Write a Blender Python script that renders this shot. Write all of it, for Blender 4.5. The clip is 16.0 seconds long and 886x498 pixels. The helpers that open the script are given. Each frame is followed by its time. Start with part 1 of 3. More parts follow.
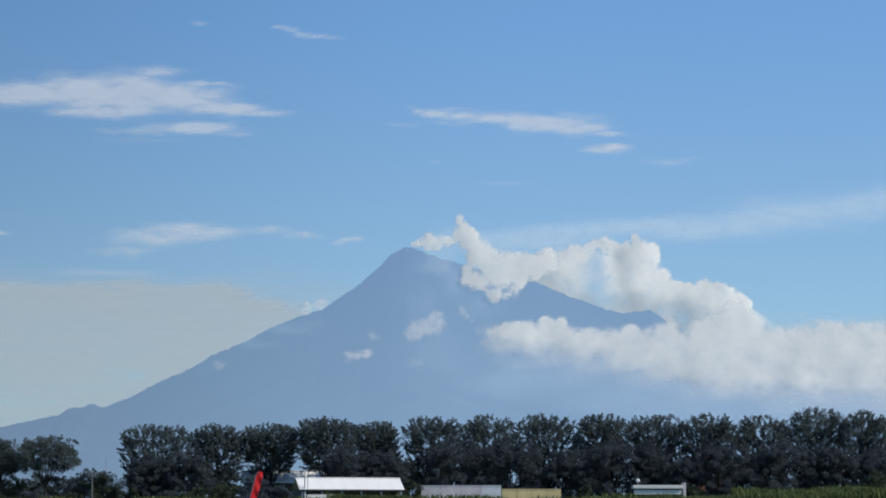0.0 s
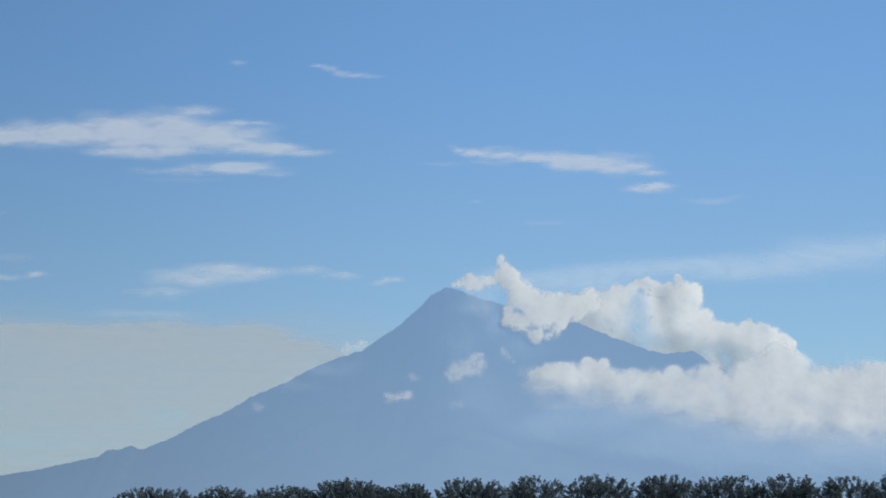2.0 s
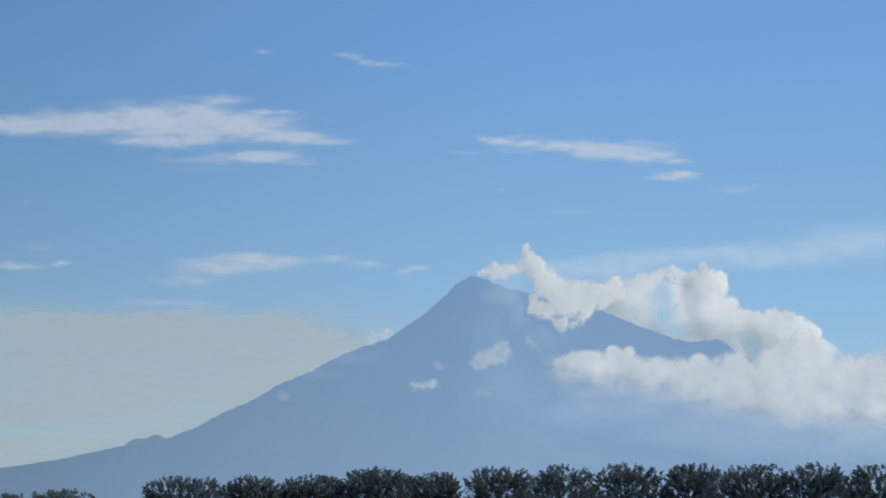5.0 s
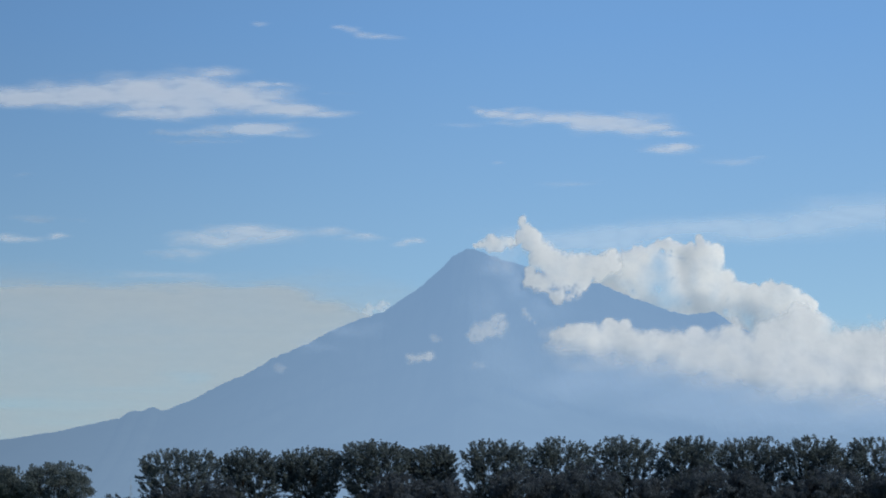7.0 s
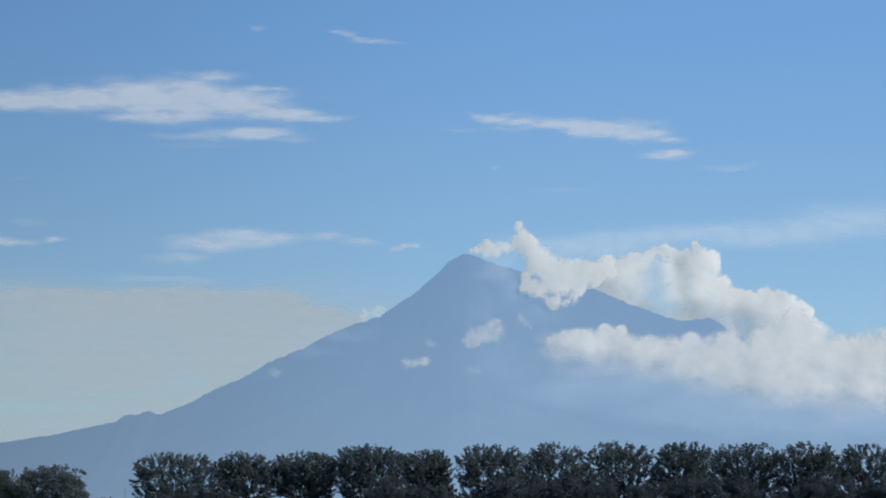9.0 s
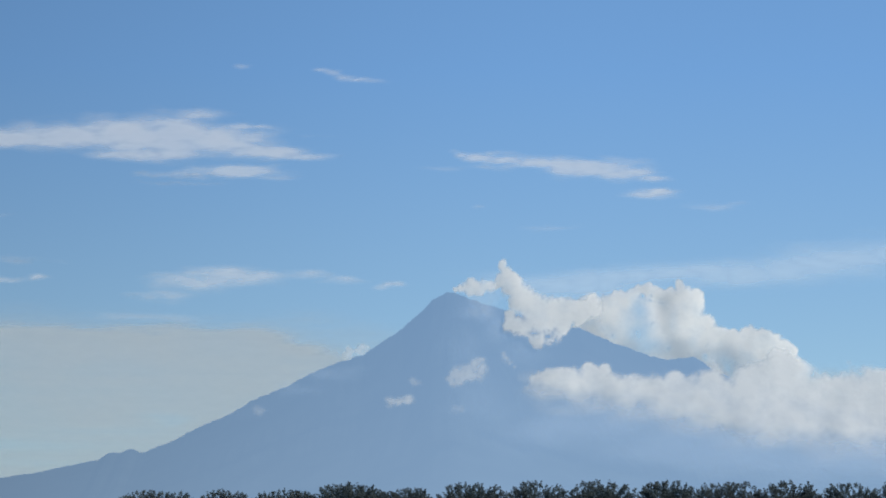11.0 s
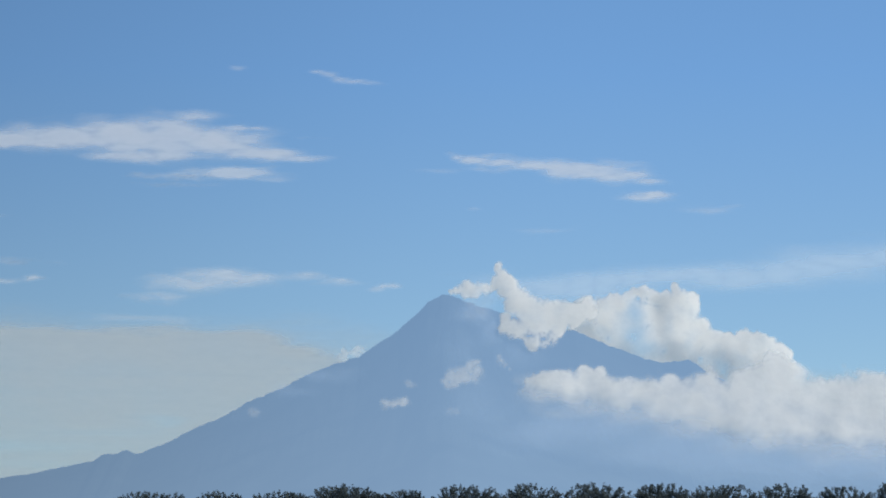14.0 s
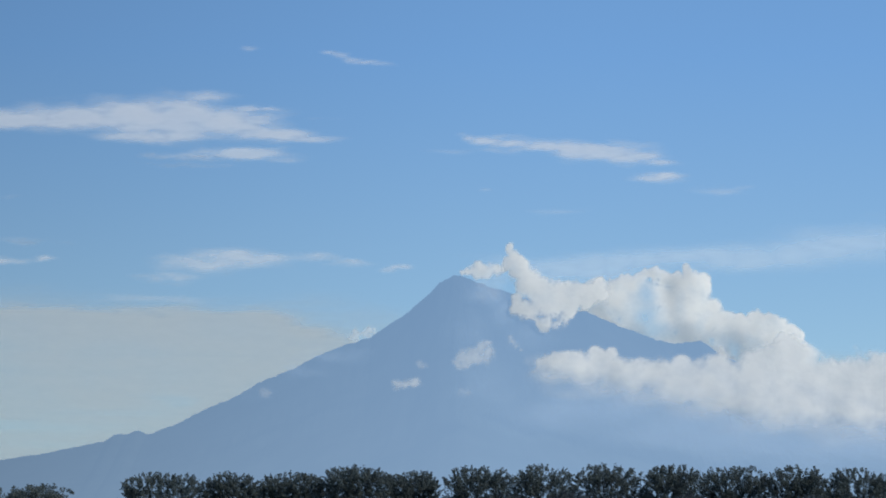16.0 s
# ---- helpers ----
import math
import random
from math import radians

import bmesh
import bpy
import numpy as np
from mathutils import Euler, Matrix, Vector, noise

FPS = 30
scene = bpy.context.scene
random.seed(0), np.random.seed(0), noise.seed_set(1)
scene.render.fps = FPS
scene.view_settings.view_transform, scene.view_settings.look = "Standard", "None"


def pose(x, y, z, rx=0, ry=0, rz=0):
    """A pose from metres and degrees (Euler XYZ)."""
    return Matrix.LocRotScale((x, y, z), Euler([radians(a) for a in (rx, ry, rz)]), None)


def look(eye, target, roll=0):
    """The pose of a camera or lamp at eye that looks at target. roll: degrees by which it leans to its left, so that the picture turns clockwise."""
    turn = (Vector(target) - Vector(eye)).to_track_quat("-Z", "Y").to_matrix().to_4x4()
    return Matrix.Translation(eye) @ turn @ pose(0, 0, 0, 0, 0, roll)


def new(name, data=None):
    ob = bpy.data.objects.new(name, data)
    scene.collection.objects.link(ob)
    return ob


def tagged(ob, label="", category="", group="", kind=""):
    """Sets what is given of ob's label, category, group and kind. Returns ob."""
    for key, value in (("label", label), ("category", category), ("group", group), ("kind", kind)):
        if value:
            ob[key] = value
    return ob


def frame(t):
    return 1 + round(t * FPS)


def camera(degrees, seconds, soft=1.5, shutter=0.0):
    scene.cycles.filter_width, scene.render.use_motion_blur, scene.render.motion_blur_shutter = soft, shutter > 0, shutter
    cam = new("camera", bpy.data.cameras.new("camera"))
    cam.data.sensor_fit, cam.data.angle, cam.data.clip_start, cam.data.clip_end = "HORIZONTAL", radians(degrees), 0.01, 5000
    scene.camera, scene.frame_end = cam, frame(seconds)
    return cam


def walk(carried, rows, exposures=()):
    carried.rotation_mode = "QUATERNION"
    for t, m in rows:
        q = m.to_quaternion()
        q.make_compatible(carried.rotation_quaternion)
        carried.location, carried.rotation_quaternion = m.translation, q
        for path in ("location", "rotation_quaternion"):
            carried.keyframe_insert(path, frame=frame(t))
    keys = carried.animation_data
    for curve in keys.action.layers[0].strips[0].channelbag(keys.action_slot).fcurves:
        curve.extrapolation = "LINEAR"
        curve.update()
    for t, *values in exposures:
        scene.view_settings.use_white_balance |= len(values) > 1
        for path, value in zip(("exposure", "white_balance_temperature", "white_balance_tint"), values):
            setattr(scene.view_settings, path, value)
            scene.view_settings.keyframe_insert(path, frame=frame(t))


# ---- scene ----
# ---- the camera: a long lens, held by hand, that pushes in for a moment and then only turns ----
FOCAL = 5246.0                      # steps of a direction in one unit of depth
TILT0 = math.atan(506.0 / FOCAL)    # the upward tilt of the reference view
EYE = 1.6
BACK = 36.0                         # how far the push-in goes, up a gentle rise and along one line of sight
ASIDE, RISE = -0.0242, 0.0884       # its run to the side and its climb, for each metre
cam = camera(17.0, 16.0, soft=1.9)


def turn(x, y, z, pan, tilt, roll):
    return pose(x, y, z, 90 + tilt, 0, pan) @ pose(0, 0, 0, 0, 0, roll)


PUSH = [(0.0, 1.0), (0.1, 0.995), (0.2, 0.93), (0.3, 0.825), (0.5, 0.612), (0.7, 0.399), (0.9, 0.186), (1.0, 0.085), (1.1, 0.02), (1.2, 0.0)]
TURNS = [
    # seconds, pan, tilt, roll, sideways
    (0, -1.209, 5.476, 0.020, 0.3),
    (0.5, -0.955, 5.915, 0.020, 0.3),
    (1, -0.387, 6.263, 0.168, 0.3),
    (1.5, -0.442, 6.293, 0.150, 0.3),
    (2, -0.413, 6.259, 0.024, 0.3),
    (2.5, -0.346, 6.042, 0.028, 0.3),
    (3, -0.223, 6.321, 0.192, 0.3),
    (5.3, 0.093, 5.894, -0.007, 0),
    (5.5, 0.071, 5.782, 0.048, 0),
    (6, 0.194, 5.653, 0.080, 0),
    (6.5, 0.156, 5.624, 0.018, 0),
    (7, 0.000, 5.509, 0.000, 0),
    (7.5, -0.064, 5.251, 0.142, 0),
    (8, -0.016, 5.266, 0.042, 0),
    (10.5, -0.174, 6.288, 0.583, 0.2),
    (11, -0.379, 6.350, 0.326, 0.2),
    (11.5, -0.696, 6.382, 0.306, 0.2),
    (12, -0.730, 6.338, 0.383, 0.2),
    (12.5, -0.748, 6.246, 0.489, 0.2),
    (13, -0.641, 6.173, 0.398, 0.2),
    (13.5, -0.691, 6.265, 0.383, 0.2),
    (14, -0.463, 6.394, 0.492, 0.2),
    (14.5, -0.327, 6.470, 0.598, 0.2),
    (15, -0.281, 6.422, 0.646, 0.2),
    (15.5, -0.197, 6.379, 0.659, 0.2),
    (16, -0.244, 6.021, 0.576, 0.2),
]


def along(rows, t, k):
    for a, b in zip(rows, rows[1:]):
        if a[0] <= t <= b[0]:
            f = (t - a[0]) / (b[0] - a[0])
            return a[k] * (1 - f) + b[k] * f
    return rows[-1][k]


rows = []
for t in sorted({r[0] for r in TURNS} | {r[0] for r in PUSH}):
    back = along(PUSH, t, 1) * BACK
    rows.append((t, turn(along(TURNS, t, 4) + ASIDE * back, -back, EYE - RISE * back, *(along(TURNS, t, k) for k in (1, 2, 3)))))
walk(cam, rows)

# ---- world and sun ----
SUN_AZ, SUN_EL = radians(107), radians(42)   # from the view direction towards the right, and up
world = bpy.data.worlds.new("sky")
scene.world = world
world.use_nodes = True
wn, wl = world.node_tree.nodes, world.node_tree.links
sky = wn.new("ShaderNodeTexSky")
sky.sky_type = "NISHITA"
sky.sun_disc = False
sky.sun_elevation, sky.sun_rotation = SUN_EL, SUN_AZ
sky.air_density, sky.dust_density, sky.ozone_density = 1.0, 0.3, 1.6
wco = wn.new("ShaderNodeTexCoord")
wmap = wn.new("ShaderNodeVectorMath")
wmap.operation = "MULTIPLY_ADD"
wmap.inputs[1].default_value = (1.0, 1.0, 1.7)
wmap.inputs[2].default_value = (0.0, 0.0, 0.15)
wl.new(wco.outputs["Generated"], wmap.inputs[0])
wl.new(wmap.outputs[0], sky.inputs["Vector"])
wsep = wn.new("ShaderNodeSeparateXYZ")
wl.new(wco.outputs["Generated"], wsep.inputs[0])
wup = wn.new("ShaderNodeMapRange")          # humid tropical air: pale near the horizon, a clean blue above
wup.inputs["From Min"].default_value, wup.inputs["From Max"].default_value = 0.04, 0.17
wl.new(wsep.outputs["Z"], wup.inputs["Value"])
wair = wn.new("ShaderNodeMix")
wair.data_type = "RGBA"
wair.inputs["A"].default_value = (0.985, 1.0, 0.82, 1)
wair.inputs["B"].default_value = (0.765, 0.995, 1.09, 1)
wl.new(wup.outputs[0], wair.inputs["Factor"])
wside = wn.new("ShaderNodeMapRange")        # and brighter towards the sun
wside.interpolation_type = "SMOOTHSTEP"
wside.inputs["From Min"].default_value, wside.inputs["From Max"].default_value = -0.24, 0.07
wside.inputs["To Min"].default_value, wside.inputs["To Max"].default_value = 0.83, 1.14
wl.new(wsep.outputs["X"], wside.inputs["Value"])
wtint = wn.new("ShaderNodeVectorMath")
wtint.operation = "MULTIPLY"
wl.new(sky.outputs[0], wtint.inputs[0])
wl.new(wair.outputs["Result"], wtint.inputs[1])
wglow = wn.new("ShaderNodeVectorMath")
wglow.operation = "SCALE"
wl.new(wtint.outputs[0], wglow.inputs[0])
wl.new(wside.outputs[0], wglow.inputs["Scale"])
wl.new(wglow.outputs[0], wn["Background"].inputs["Color"])
wn["Background"].inputs["Strength"].default_value = 0.16

sun_data = bpy.data.lights.new("sun", "SUN")
sun_data.energy, sun_data.angle, sun_data.color = 4.2, radians(0.5), (1.0, 0.95, 0.86)
sun = new("sun", sun_data)
sun.matrix_world = look((math.sin(SUN_AZ) * math.cos(SUN_EL) * 100, math.cos(SUN_AZ) * math.cos(SUN_EL) * 100, math.sin(SUN_EL) * 100), (0, 0, 0))


# ---- helpers ----
def at(u, v, d):
    """The place at distance d in the direction u, v of the reference view (steps right of and above its middle)."""
    s, c = math.sin(TILT0), math.cos(TILT0)
    y, z = FOCAL * c - v * s, FOCAL * s + v * c
    return Vector((u / y * d, d, EYE + z / y * d))


def part(name, bm, material, parent=None, label=""):
    mesh = bpy.data.meshes.new(name)
    if isinstance(bm, tuple):
        mesh.from_pydata(*bm)
    else:
        bm.to_mesh(mesh)
        bm.free()
    mesh.materials.append(material)
    ob = new(name, mesh)
    ob.parent = parent
    if label:
        tagged(ob, label)
    return ob


def thing(name, label, category, place=(0, 0, 0), group="", kind=""):
    ob = new(name)
    ob.location = place
    return tagged(ob, label, category, group, kind)


def box(bm, x0, x1, y0, y1, z0, z1, bevel=0.0):
    m = Matrix.Translation(((x0 + x1) / 2, (y0 + y1) / 2, (z0 + z1) / 2)) @ Matrix.Diagonal((x1 - x0, y1 - y0, z1 - z0, 1))
    r = bmesh.ops.create_cube(bm, size=1, matrix=m)
    if bevel:
        edges = {e for v in r["verts"] for e in v.link_edges}
        bmesh.ops.bevel(bm, geom=list(edges), offset=bevel, segments=1, affect="EDGES")
    return bm


def tube(points, radii, sides=7):
    """A tapered tube through points, as lists of corners, edges and faces."""
    vs, fs = [], []
    for i, p in enumerate(points):
        p = Vector(p)
        d = (Vector(points[min(i + 1, len(points) - 1)]) - Vector(points[max(i - 1, 0)])).normalized()
        a = d.orthogonal().normalized()
        b = d.cross(a)
        for k in range(sides):
            w = 2 * math.pi * k / sides
            vs.append(p + (a * math.cos(w) + b * math.sin(w)) * radii[i])
    for i in range(len(points) - 1):
        for k in range(sides):
            j = (k + 1) % sides
            fs.append((i * sides + k, i * sides + j, (i + 1) * sides + j, (i + 1) * sides + k))
    fs.append(tuple(reversed(range(sides))))
    fs.append(tuple(range((len(points) - 1) * sides, len(points) * sides)))
    return vs, [], fs


LATTICE = np.random.RandomState(7).rand(8, 256, 256)


def value_noise(x, y, layer):
    g = LATTICE[layer % 8]
    xi, yi = np.floor(x).astype(int), np.floor(y).astype(int)
    fx, fy = x - xi, y - yi
    fx, fy = fx * fx * fx * (fx * (fx * 6 - 15) + 10), fy * fy * fy * (fy * (fy * 6 - 15) + 10)
    a, b = g[yi % 256, xi % 256], g[yi % 256, (xi + 1) % 256]
    c, d = g[(yi + 1) % 256, xi % 256], g[(yi + 1) % 256, (xi + 1) % 256]
    return (a * (1 - fx) + b * fx) * (1 - fy) + (c * (1 - fx) + d * fx) * fy


def fractal(x, y, octaves=5, layer=0, gain=0.5):
    """Layered noise between about -1 and 1."""
    total, amp, norm = 0.0, 1.0, 0.0
    for k in range(octaves):
        ca, sa = math.cos(0.6 * k), math.sin(0.6 * k)
        total = total + amp * (value_noise((x * ca - y * sa) * 2 ** k + 17.3 * k, (x * sa + y * ca) * 2 ** k + 5.1 * k, layer + k) * 2 - 1)
        norm += amp
        amp *= gain
    return total / norm * 1.6


# ---- materials ----
def material(name, base, rough=0.8, spread=0.25, scale=3.0, metal=0.0, bump=0.3, fine=40.0, island=0.0, per_thing=0.0, specular=0.3):
    m = bpy.data.materials.new(name)
    m.use_nodes = True
    n, l = m.node_tree.nodes, m.node_tree.links
    bsdf = n["Principled BSDF"]
    bsdf.inputs["Roughness"].default_value, bsdf.inputs["Metallic"].default_value = rough, metal
    bsdf.inputs["Specular IOR Level"].default_value = specular
    co = n.new("ShaderNodeTexCoord")
    coarse, grain = n.new("ShaderNodeTexNoise"), n.new("ShaderNodeTexNoise")
    coarse.inputs["Scale"].default_value, grain.inputs["Scale"].default_value = scale, fine
    coarse.inputs["Detail"].default_value = 6
    l.new(co.outputs["Object"], coarse.inputs["Vector"])
    l.new(co.outputs["Object"], grain.inputs["Vector"])
    add = n.new("ShaderNodeMath")
    add.operation = "MULTIPLY_ADD"
    add.inputs[1].default_value = 0.35
    l.new(grain.outputs["Fac"], add.inputs[0])
    l.new(coarse.outputs["Fac"], add.inputs[2])
    value = add.outputs[0]
    for amount, node, socket in ((island, "ShaderNodeNewGeometry", "Random Per Island"), (per_thing, "ShaderNodeObjectInfo", "Random")):
        if amount:
            src, mix = n.new(node), n.new("ShaderNodeMath")
            mix.operation = "MULTIPLY_ADD"
            mix.inputs[1].default_value = amount
            l.new(src.outputs[socket], mix.inputs[0])
            l.new(value, mix.inputs[2])
            value = mix.outputs[0]
    ramp = n.new("ShaderNodeMapRange")
    ramp.inputs["From Min"].default_value = 0.35
    ramp.inputs["From Max"].default_value = 1.0 + island + per_thing
    ramp.inputs["To Min"].default_value, ramp.inputs["To Max"].default_value = 1 - spread, 1 + spread
    l.new(value, ramp.inputs["Value"])
    mult = n.new("ShaderNodeVectorMath")
    mult.operation = "SCALE"
    mult.inputs[0].default_value = base
    l.new(ramp.outputs[0], mult.inputs["Scale"])
    l.new(mult.outputs[0], bsdf.inputs["Base Color"])
    if bump:
        bp = n.new("ShaderNodeBump")
        bp.inputs["Strength"].default_value, bp.inputs["Distance"].default_value = bump, 0.02
        l.new(add.outputs[0], bp.inputs["Height"])
        l.new(bp.outputs[0], bsdf.inputs["Normal"])
    return m


def leaf_material(name, base, spread=0.5, through_leaf=0.25, gloss=0.12, rough=0.8):
    m = material(name, base, rough=rough, spread=spread, scale=0.9, bump=0, island=0.5, per_thing=0.25, specular=gloss)
    n, l = m.node_tree.nodes, m.node_tree.links
    tr, mix = n.new("ShaderNodeBsdfTranslucent"), n.new("ShaderNodeMixShader")
    mix.inputs[0].default_value = through_leaf
    l.new(n["Principled BSDF"].inputs["Base Color"].links[0].from_socket, tr.inputs["Color"])
    l.new(n["Principled BSDF"].outputs[0], mix.inputs[1])
    l.new(tr.outputs[0], mix.inputs[2])
    l.new(mix.outputs[0], n["Material Output"].inputs["Surface"])
    return m


def cloud_material(name, base, scale, stretch, rough_edge=0.35, through_cloud=0.5):
    """White vapour: lit by the sun from both sides, as thin as its density says."""
    m = bpy.data.materials.new(name)
    m.use_nodes = True
    n, l = m.node_tree.nodes, m.node_tree.links
    n.remove(n["Principled BSDF"])
    attr = n.new("ShaderNodeAttribute")
    attr.attribute_name = "vapour"
    geo, mp, tex = n.new("ShaderNodeNewGeometry"), n.new("ShaderNodeMapping"), n.new("ShaderNodeTexNoise")
    mp.inputs["Scale"].default_value = (scale * stretch, 0.0, scale)
    tex.inputs["Scale"].default_value, tex.inputs["Detail"].default_value, tex.inputs["Roughness"].default_value = 1.0, 5, 0.6
    l.new(geo.outputs["Position"], mp.inputs["Vector"])
    l.new(mp.outputs[0], tex.inputs["Vector"])
    rng = n.new("ShaderNodeMapRange")
    rng.inputs["From Min"].default_value, rng.inputs["From Max"].default_value = 0.3, 0.7
    rng.inputs["To Min"].default_value, rng.inputs["To Max"].default_value = 1 - rough_edge, 1 + rough_edge
    l.new(tex.outputs["Fac"], rng.inputs["Value"])
    mul = n.new("ShaderNodeMath")
    mul.operation = "MULTIPLY"
    mul.use_clamp = True
    l.new(attr.outputs["Fac"], mul.inputs[0])
    l.new(rng.outputs[0], mul.inputs[1])
    dif, tra, body = n.new("ShaderNodeBsdfDiffuse"), n.new("ShaderNodeBsdfTranslucent"), n.new("ShaderNodeMixShader")
    dif.inputs["Color"].default_value = tra.inputs["Color"].default_value = (*base, 1)
    body.inputs[0].default_value = through_cloud
    l.new(dif.outputs[0], body.inputs[1])
    l.new(tra.outputs[0], body.inputs[2])
    clear, mix = n.new("ShaderNodeBsdfTransparent"), n.new("ShaderNodeMixShader")
    l.new(mul.outputs[0], mix.inputs[0])
    l.new(clear.outputs[0], mix.inputs[1])
    l.new(body.outputs[0], mix.inputs[2])
    l.new(mix.outputs[0], n["Material Output"].inputs["Surface"])
    return m


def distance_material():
    """The far volcano: dark forest and rock, with the bright haze of kilometres of air painted in as emission, thickest
    low down.
    """
    m = material("painted_haze_slope", (0.05, 0.06, 0.055), rough=1.0, spread=0.5, scale=0.012, fine=0.12, bump=0, specular=0.0)
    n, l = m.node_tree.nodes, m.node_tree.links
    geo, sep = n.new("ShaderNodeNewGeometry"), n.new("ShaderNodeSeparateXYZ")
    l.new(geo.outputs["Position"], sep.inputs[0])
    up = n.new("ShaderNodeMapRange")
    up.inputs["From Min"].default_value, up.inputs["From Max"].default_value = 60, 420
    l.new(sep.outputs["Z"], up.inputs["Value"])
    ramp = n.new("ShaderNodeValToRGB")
    ramp.color_ramp.elements[0].color = (*HAZE_GLOW_LOW, 1)
    ramp.color_ramp.elements[1].color = (*HAZE_GLOW_HIGH, 1)
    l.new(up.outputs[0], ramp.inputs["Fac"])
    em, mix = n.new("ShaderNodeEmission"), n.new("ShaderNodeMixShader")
    sunward = n.new("ShaderNodeMapRange")   # the painted haze is brighter towards the sun's side
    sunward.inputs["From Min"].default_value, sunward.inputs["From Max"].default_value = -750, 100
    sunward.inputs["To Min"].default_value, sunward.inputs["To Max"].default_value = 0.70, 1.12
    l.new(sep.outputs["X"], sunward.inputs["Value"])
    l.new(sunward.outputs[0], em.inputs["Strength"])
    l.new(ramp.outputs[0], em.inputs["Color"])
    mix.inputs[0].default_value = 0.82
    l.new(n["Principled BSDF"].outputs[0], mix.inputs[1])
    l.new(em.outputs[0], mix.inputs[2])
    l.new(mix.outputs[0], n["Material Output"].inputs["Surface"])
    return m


# haze colours painted into the volcano as emission, low and high on the slope
HAZE_GLOW_LOW, HAZE_GLOW_HIGH = (0.242, 0.38, 0.572), (0.192, 0.332, 0.542)
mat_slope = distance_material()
mat_cumulus = cloud_material("cumulus_vapour", (0.775, 0.75, 0.69), 0.035, 1.0, 0.18, 0.42)
mat_cirrus = cloud_material("cirrus_ice", (0.755, 0.725, 0.67), 0.04, 0.2, 0.14, 0.8)
mat_trail = cloud_material("trail_vapour", (0.66, 0.74, 0.77), 0.04, 0.2, 0.08, 0.8)
mat_haze = cloud_material("haze_vapour", (0.56, 0.68, 0.80), 0.02, 0.4, 0.12, 0.25)
mat_stratus = cloud_material("stratus_vapour", (0.695, 0.675, 0.595), 0.02, 0.3, 0.10, 0.8)
mat_bark = material("bark", (0.035, 0.03, 0.027), rough=0.95, spread=0.4, scale=2.0, fine=25)
mat_leaf = leaf_material("rain_tree_leaves", (0.088, 0.109, 0.107), 0.32, 0.35, 0.2, 0.65)
mat_dense = leaf_material("mango_leaves", (0.080, 0.095, 0.108), 0.12, 0.45)
# leaves of the far trees: the blue of the haze is put into their colour
mat_far = leaf_material("hazed_distant_leaves", (0.095, 0.120, 0.135), 0.2, 0.4)
mat_bush = leaf_material("bush_leaves", (0.05, 0.064, 0.042))
mat_crop = leaf_material("crop_leaves", (0.088, 0.115, 0.045), 0.35, 0.35)
mat_field = material("field_soil_and_grass", (0.07, 0.10, 0.035), rough=1.0, spread=0.5, scale=0.08, fine=1.5)
mat_white = material("white_painted_sheet", (0.69, 0.675, 0.645), rough=0.5, spread=0.07, scale=1.2, fine=12, bump=0.1)
mat_grey = material("grey_plaster", (0.52, 0.49, 0.50), rough=0.9, spread=0.2, scale=0.7, fine=9)
mat_tan = material("tan_tarpaulin", (0.68, 0.53, 0.27), rough=0.8, spread=0.2, scale=0.9, fine=10)
mat_concrete = material("weathered_concrete", (0.16, 0.16, 0.155), rough=0.95, spread=0.25, scale=2.0, fine=15)
mat_steel = material("galvanised_steel", (0.4, 0.41, 0.42), rough=0.45, metal=0.8, spread=0.2, scale=3)
mat_dark = material("dark_opening", (0.03, 0.03, 0.035), rough=0.9, spread=0.3)
mat_red = material("red_banner_cloth", (0.68, 0.02, 0.025), rough=0.75, spread=0.15, scale=2.5)
mat_tile = material("terracotta_roof", (0.24, 0.09, 0.06), rough=0.9, spread=0.35, scale=1.5)

# ---- ground: one sheet out to the horizon ----
RISES = [(-6000, -3.3), (-44, -3.3), (-30, -2.85), (-10, -1.95), (0, -1.65), (60, -1.1), (200, 0.0), (6000, 0.0)]
gx = [-6000, -3000, -1200, -500, -200, -100, -50, 0, 50, 100, 200, 500, 1200, 3000, 6000]
gy = [-6000, -2000, -600, -200, -80, -60, *range(-44, 64, 6), *range(70, 220, 10), 300, 450, 700, 1100, 1800, 2800, 4200, 6000]
gv = [(x, y, float(np.interp(y, [r[0] for r in RISES], [r[1] for r in RISES]))) for y in gy for x in gx]
gf = [(j * len(gx) + i, j * len(gx) + i + 1, (j + 1) * len(gx) + i + 1, (j + 1) * len(gx) + i) for j in range(len(gy) - 1) for i in range(len(gx) - 1)]
ground = tagged(part("ground", (gv, [], gf), mat_field), "flat green farmland reaching to the foot of the volcano", "ground", kind="structure")

# ---- the volcano ----
RIDGE = [(-2300, -480), (-1700, -425), (-1100, -375), (-784, -337), (-684, -322), (-590, -302), (-570, -298), (-556, -288), (-545, -286), (-536, -287),
         (-524, -281), (-512, -280), (-500, -286), (-484, -283), (-434, -260), (-384, -237), (-334, -212), (-284, -185), (-234, -162), (-184, -136),
         (-164, -127), (-104, -110), (-84, -97), (-34, -62), (0, -28), (16, -12), (41, 1), (52, 3), (61, 0), (86, -11), (136, -28), (261, -58), (276, -59),
         (316, -77), (366, -96), (426, -115), (481, -108), (516, -134), (566, -158), (666, -182), (816, -205), (1016, -232), (1316, -275), (1700, -330), (2300, -400)]
RIDGE_Y = 4500.0


